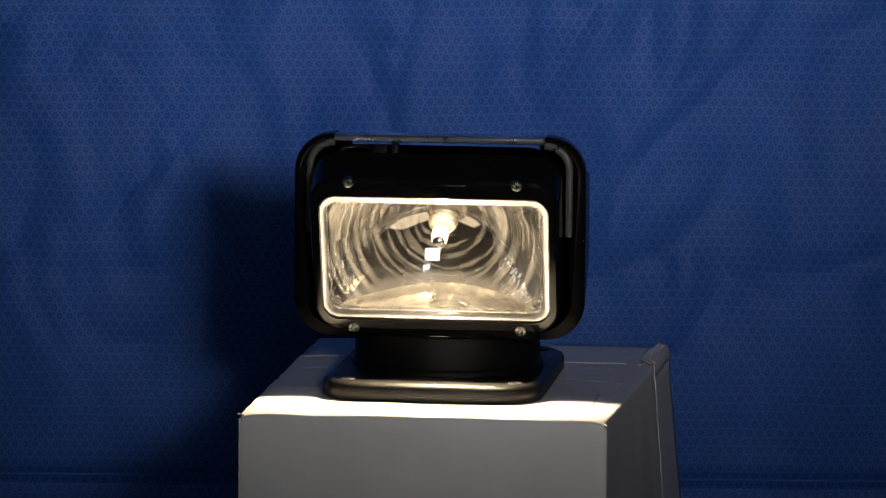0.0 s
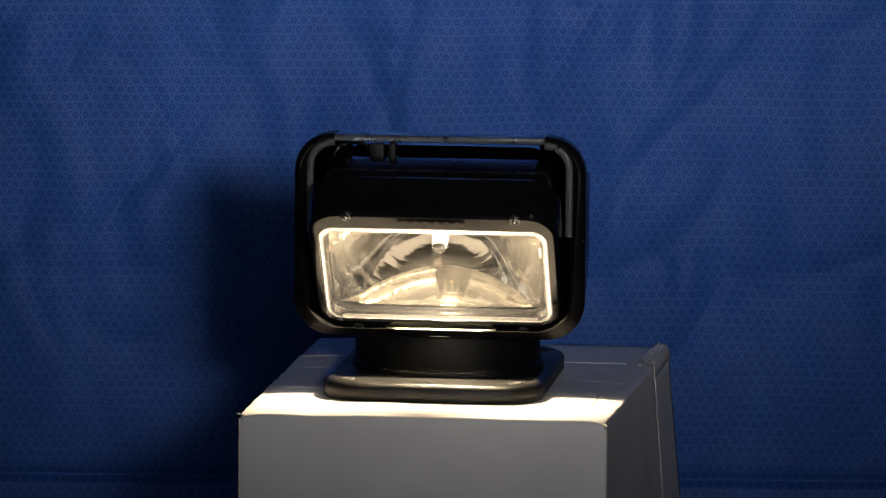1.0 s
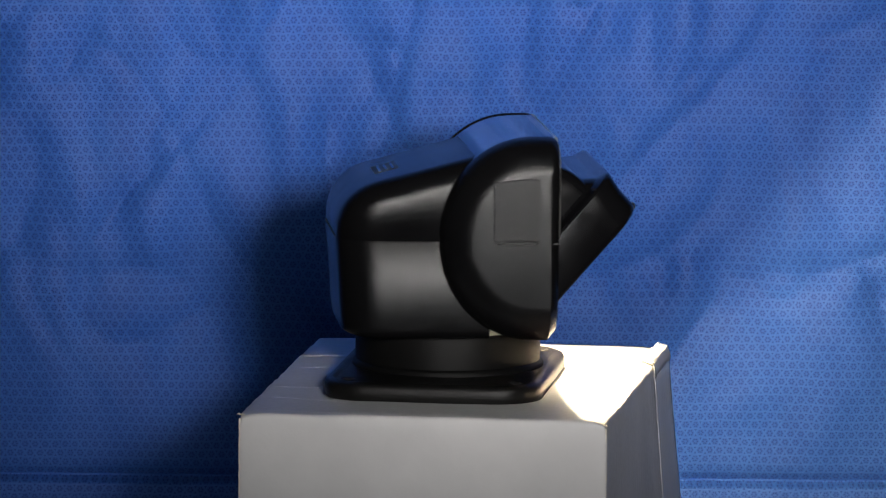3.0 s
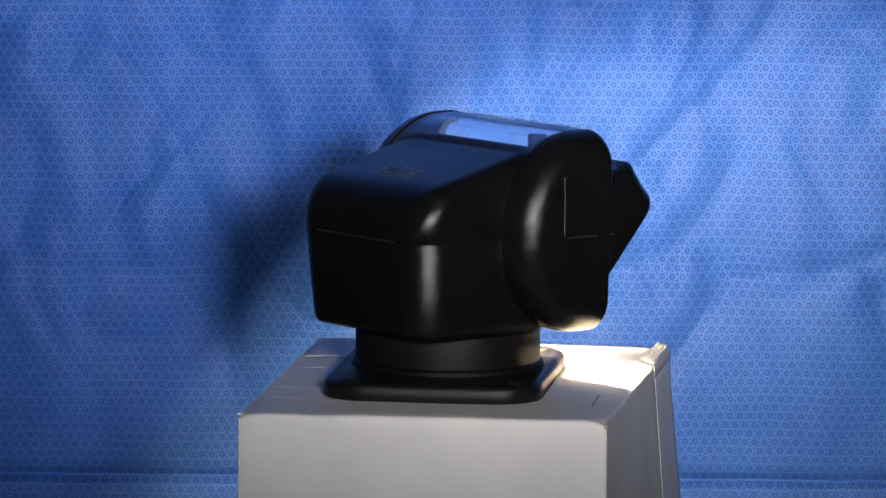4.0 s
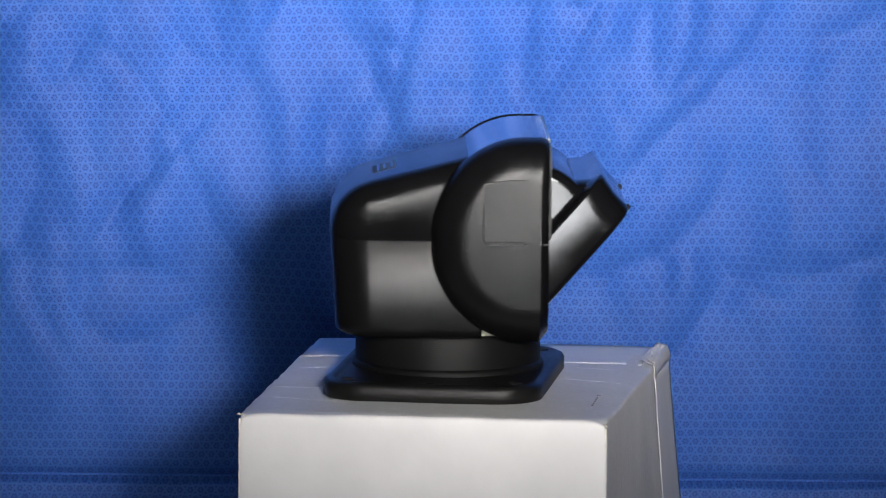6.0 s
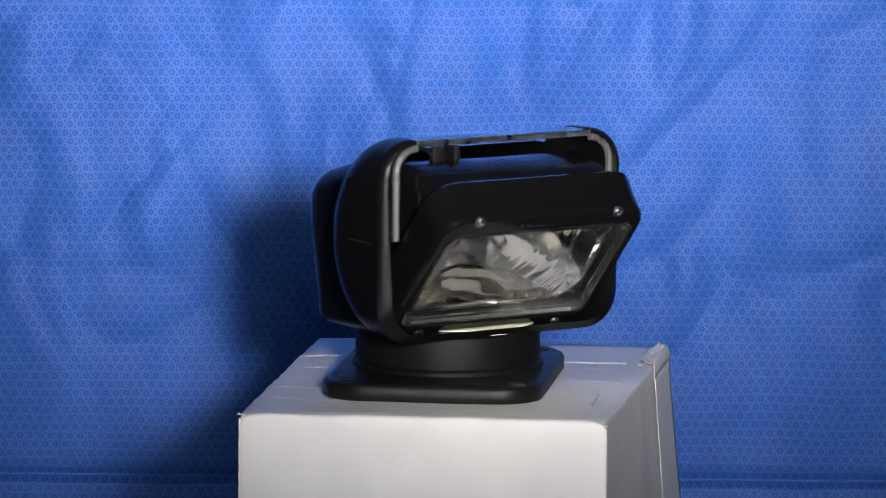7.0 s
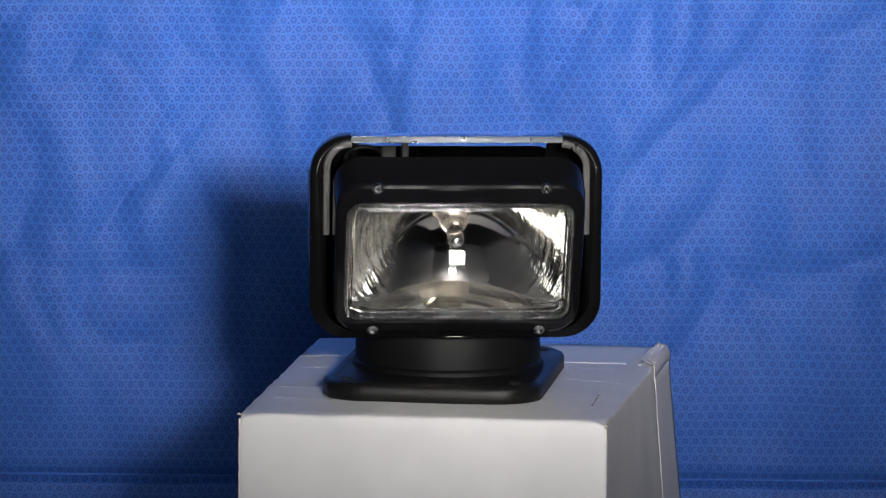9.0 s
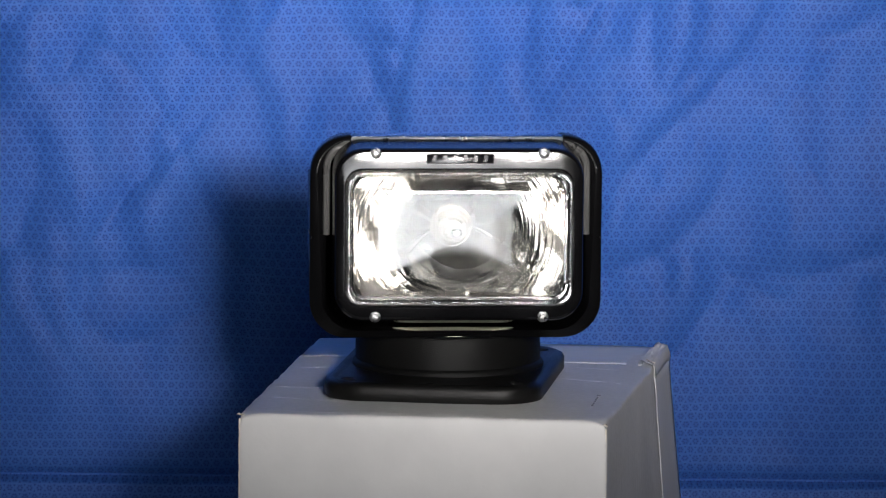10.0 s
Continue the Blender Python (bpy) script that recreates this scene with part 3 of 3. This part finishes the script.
def lamp_head(root):
    # drum behind the bezel
    prof = []
    r, hl, c = 0.0485, 0.0790, 0.008
    for i in range(7):
        a = radians(90 * i / 6)
        prof.append((r - c + c * math.sin(a), -hl + c - c * math.cos(a)))
    for i in range(7):
        a = radians(90 * i / 6)
        prof.append((r - c + c * math.cos(a), hl - c + c * math.sin(a)))
    bm = bmesh.new()
    rings = []
    for rr, x in prof:
        line = []
        for k in range(41):
            a = radians(-108 + 216 * k / 40)
            line.append(bm.verts.new((x, rr * math.cos(a), rr * math.sin(a))))
        rings.append(line)
    for a, b in zip(rings, rings[1:]):
        for k in range(40):
            bm.faces.new((a[k], a[k + 1], b[k + 1], b[k]))
    for ring in (rings[0], rings[-1]):
        bm.faces.new(ring)
    head = part("lamp_head", bm, black_gloss, root, "glossy black tilting lamp head", sharp=35)

    R = lambda y, hx, hz, r: [(x, y, z) for x, z in rounded(hx, hz, r, 8)]
    Z0 = -0.0020   # the lens sits a little below the pivot
    B = lambda y, hx, hz, r, cz=0.0: [(x, y, z) for x, z in rounded(hx, hz, r, 13, 0.0, cz)]
    bm = loft([B(0.000, 0.076, 0.0470, 0.014), B(-0.0085, 0.0800, 0.0560, 0.016), B(-0.0112, 0.0848, 0.0630, 0.020), B(-0.0130, 0.0858, 0.0642, 0.020), B(-0.0258, 0.0862, 0.0606, 0.020),
               B(-0.0392, 0.0852, 0.0592, 0.020), B(-0.0415, 0.0843, 0.0582, 0.0195), B(-0.0428, 0.0828, 0.0565, 0.018), B(-0.0434, 0.0805, 0.0520, 0.016, Z0 * 0.6),
               B(-0.0436, 0.0788, 0.0478, 0.012, Z0), B(-0.0425, 0.0778, 0.0466, 0.011, Z0), B(-0.032, 0.0772, 0.0460, 0.011, Z0), B(-0.010, 0.0775, 0.0462, 0.011, Z0)], (False, False))
    part("bezel", bm, black_gloss, head, "satin black bezel round the lens", sharp=11)
    # lens: a moulded cover with a front and a turned-back edge
    front = [R(-0.0425, 0.0738, 0.0424, 0.009), R(-0.0450, 0.0737, 0.0423, 0.009), R(-0.0464, 0.0734, 0.0420, 0.009), R(-0.0472, 0.0725, 0.0411, 0.009), R(-0.0482, 0.050, 0.028, 0.006),
             R(-0.0484, 0.001, 0.0008, 0.0003)]
    back = [R(-0.0456, 0.001, 0.0008, 0.0003), R(-0.0454, 0.050, 0.028, 0.006), R(-0.0448, 0.0715, 0.0401, 0.008), R(-0.0440, 0.0722, 0.0408, 0.009), R(-0.0425, 0.0724, 0.0410, 0.009)]
    rings = [[(x, y + 0.0070, z) for x, y, z in ring] for ring in front + back]
    bm = bmesh.new()
    vs = [[bm.verts.new(p) for p in ring] for ring in rings]
    for a, b in zip(vs, vs[1:] + vs[:1]):
        if a is vs[5]:
            bm.faces.new(a)
            bm.faces.new(b)
            continue
        for i in range(len(a)):
            bm.faces.new((a[i], a[(i + 1) % len(a)], b[(i + 1) % len(a)], b[i]))
    lens = part("lens", bm, lens_glass, head, "clear moulded rectangular lens", sharp=60)
    lens.visible_shadow = False
    lens.location.z = Z0

    rim = [R(-0.0345, 0.0778, 0.0464, 0.0105), R(-0.0418, 0.0778, 0.0464, 0.0105), R(-0.0432, 0.0768, 0.0454, 0.0100), R(-0.0436, 0.0752, 0.0438, 0.0092), R(-0.0424, 0.0740, 0.0426, 0.0085), R(-0.0345, 0.0752, 0.0438, 0.0090)]
    edge = part("lens_rim", loft(rim + rim[:1], (False, False)), lens_rim_glass, head, "pale clear edge of the lens", sharp=60)
    edge.visible_shadow = False
    edge.location.z = Z0

    # reflector: a deep parabola cut by flat walls above and below
    hx, hz, nx, nz = 0.0755, 0.0440, 72, 44
    depth = lambda x, z: max(-0.030, 0.0235 - (x * x + z * z) / 0.120)
    bm = bmesh.new()
    g = [[bm.verts.new((-hx + 2 * hx * i / nx, depth(-hx + 2 * hx * i / nx, -hz + 2 * hz * j / nz), -hz + 2 * hz * j / nz)) for i in range(nx + 1)] for j in range(nz + 1)]
    for a, b in zip(g, g[1:]):
        for i in range(nx):
            bm.faces.new((a[i], a[i + 1], b[i + 1], b[i]))
    for line in (g[0], g[-1], [r_[0] for r_ in g], [r_[-1] for r_ in g]):
        fw = [bm.verts.new((v.co.x, -0.0315, v.co.z)) for v in line]
        for i in range(len(line) - 1):
            if abs(line[i].co.y + 0.0315) > 1e-5:
                bm.faces.new((line[i], line[i + 1], fw[i + 1], fw[i]))
    mirror_part = part("reflector", bm, mirror, head, "bright parabolic reflector with flat upper and lower walls", sharp=30)

    mirror_part.location.z = Z0

    # bulb, its socket and the coil
    turn = pose(0, -0.018, Z0, 90, 0, 0)
    at_focus = pose(0, 0, Z0, 90, 0, 0)
    along = lambda prof_, steps_=28: lathe(prof_, turn, steps_)
    part("socket", along([(0.002, -0.0510), (0.0095, -0.0505), (0.0095, -0.0340), (0.0105, -0.0332), (0.0105, -0.0318), (0.0092, -0.0312), (0.0092, -0.0300), (0.0078, -0.0290), (0.0064, -0.0294), (0.0060, -0.0330), (0.0010, -0.0338)]), brass, head, "bright round bulb socket")
    bulb = part("bulb", along([(0.0050, -0.034), (0.0056, -0.024), (0.0058, -0.010), (0.0052, -0.004), (0.0034, -0.0005), (0.0012, 0.0012)]), bulb_glass, head, "clear capsule bulb")
    bulb.visible_shadow = False
    coil = part("filament", lathe([(0.0015, -0.0065), (0.0042, -0.0052), (0.0042, 0.0052), (0.0015, 0.0065)], at_focus, 16), glow, head, "glowing filament")

    for sx in (-1, 1):
        part("lead_wire", tube([(sx * 0.0050, 0.016, Z0), (sx * 0.0049, 0.002, Z0), (sx * 0.0046, -0.012, Z0)], 0.0004, 8), chrome, head)
    part("bulb_tip", along([(0.0006, -0.0030), (0.0040, -0.0026), (0.0046, -0.0012), (0.0030, 0.0002), (0.0008, 0.0006)]), chrome, head, "bright metal cap on the bulb's tip")

    # screws, emblem bar, cable and bracket on the drum
    for sx in (-1, 1):
        for sz in (-1, 1):
            bm = lathe([(0.0040, -0.001), (0.0040, 0.0012), (0.0034, 0.0022), (0.0020, 0.0026), (0.0010, 0.0016)], pose(sx * 0.0575, -0.0415, sz * 0.0560, 90, 0, 0), 20)
            part("screw", bm, screw_steel, head, "small bright cross-head screw")
    em = bmesh.new()
    block(em, pose(0.0, -0.0431, 0.0525, -7.6), 0.046, 0.0012, 0.0066, 0.0003)
    part("emblem", em, black_gloss, head, "raised plain emblem bar")
    for i in range(6):
        part("emblem_bar", block(bmesh.new(), pose(-0.0175 + 0.007 * i, -0.0438, 0.0525, -4.0, 14, 0), 0.0028, 0.0006, 0.0048), black_gloss, head, smooth=False)
    q = pose(0, 0, 0, -41, 0, 0)
    bm = block(bmesh.new(), pose(-0.034, 0.0, 0.0525), 0.005, 0.014, 0.013, 0.0012)
    block(bm, pose(-0.045, 0.002, 0.0520), 0.010, 0.006, 0.012, 0.0012)
    bm.transform(q)
    part("bracket", bm, black_matt, head)
    pts = [(-0.048 - 0.0135 * (1 - math.cos(radians(a))), 0.004 * math.sin(radians(a)), 0.0480 + 0.0100 * math.sin(radians(a))) for a in range(0, 181, 12)]
    bm = tube(pts, 0.0017, 8)
    bm.transform(q)
    part("cable", bm, black, head, "short looped black cable")
    return head, coil


def searchlight():
    root = new("searchlight")
    root.location = AXIS
    tagged(root, "black plastic remote-control searchlight standing on a white carton", "searchlight")
    base(root)
    body = housing(root)
    head, coil = lamp_head(root)
    return body, head, coil


room()
table()
backdrop()
carton_box()
BODY, HEAD, COIL = searchlight()

PAN = [(0.0, -6.0), (1.04, -6.0), (1.12, -3), (1.2, 1.5), (1.3, 7.5), (1.6, 25), (1.9, 41), (2.2, 56), (2.5, 71.5), (2.7, 80.8), (3.66, 127.5), (3.74, 129), (5.30, 129), (5.38, 127.5), (5.5, 119.5), (5.7, 108), (6.8, 46), (7.0, 34.5), (7.3, 17.6), (7.5, 6.3), (7.54, 4.8), (7.60, 4.4), (10.0, 4.4)]
TILT = [(0.0, 20.7), (0.5, 30.7), (1.0, 40.4), (1.05, 41.2), (8.34, 41.2), (8.4, 39.6), (8.7, 31), (9.0, 23.3), (9.3, 16), (9.5, 12), (9.8, 3.8), (10.0, -1.0)]


def level(rows, t):
    return float(np.interp(t, [r[0] for r in rows], [r[1] for r in rows]))


def motions():
    times = [i / 15 for i in range(151)]
    walk(BODY, [(t, pose(0, 0, 0, 0, 0, level(PAN, t))) for t in times])
    walk(HEAD, [(t, pose(0, 0, 0, 0, 0, level(PAN, t)) @ Matrix.Translation(PIVOT) @ pose(0, 0, 0, level(TILT, t), 0, 0)) for t in times])
    # the coil sinks into its socket when the lamp goes out
    walk(COIL, [(0.0, pose(0, -0.0065, 0)), (4.40, pose(0, -0.0065, 0)), (4.47, pose(0, 0.0209, 0)), (4.6, pose(0, 0.0217, 0)), (4.75, pose(0, 0.0245, 0)), (10.0, pose(0, 0.0245, 0))])


motions()
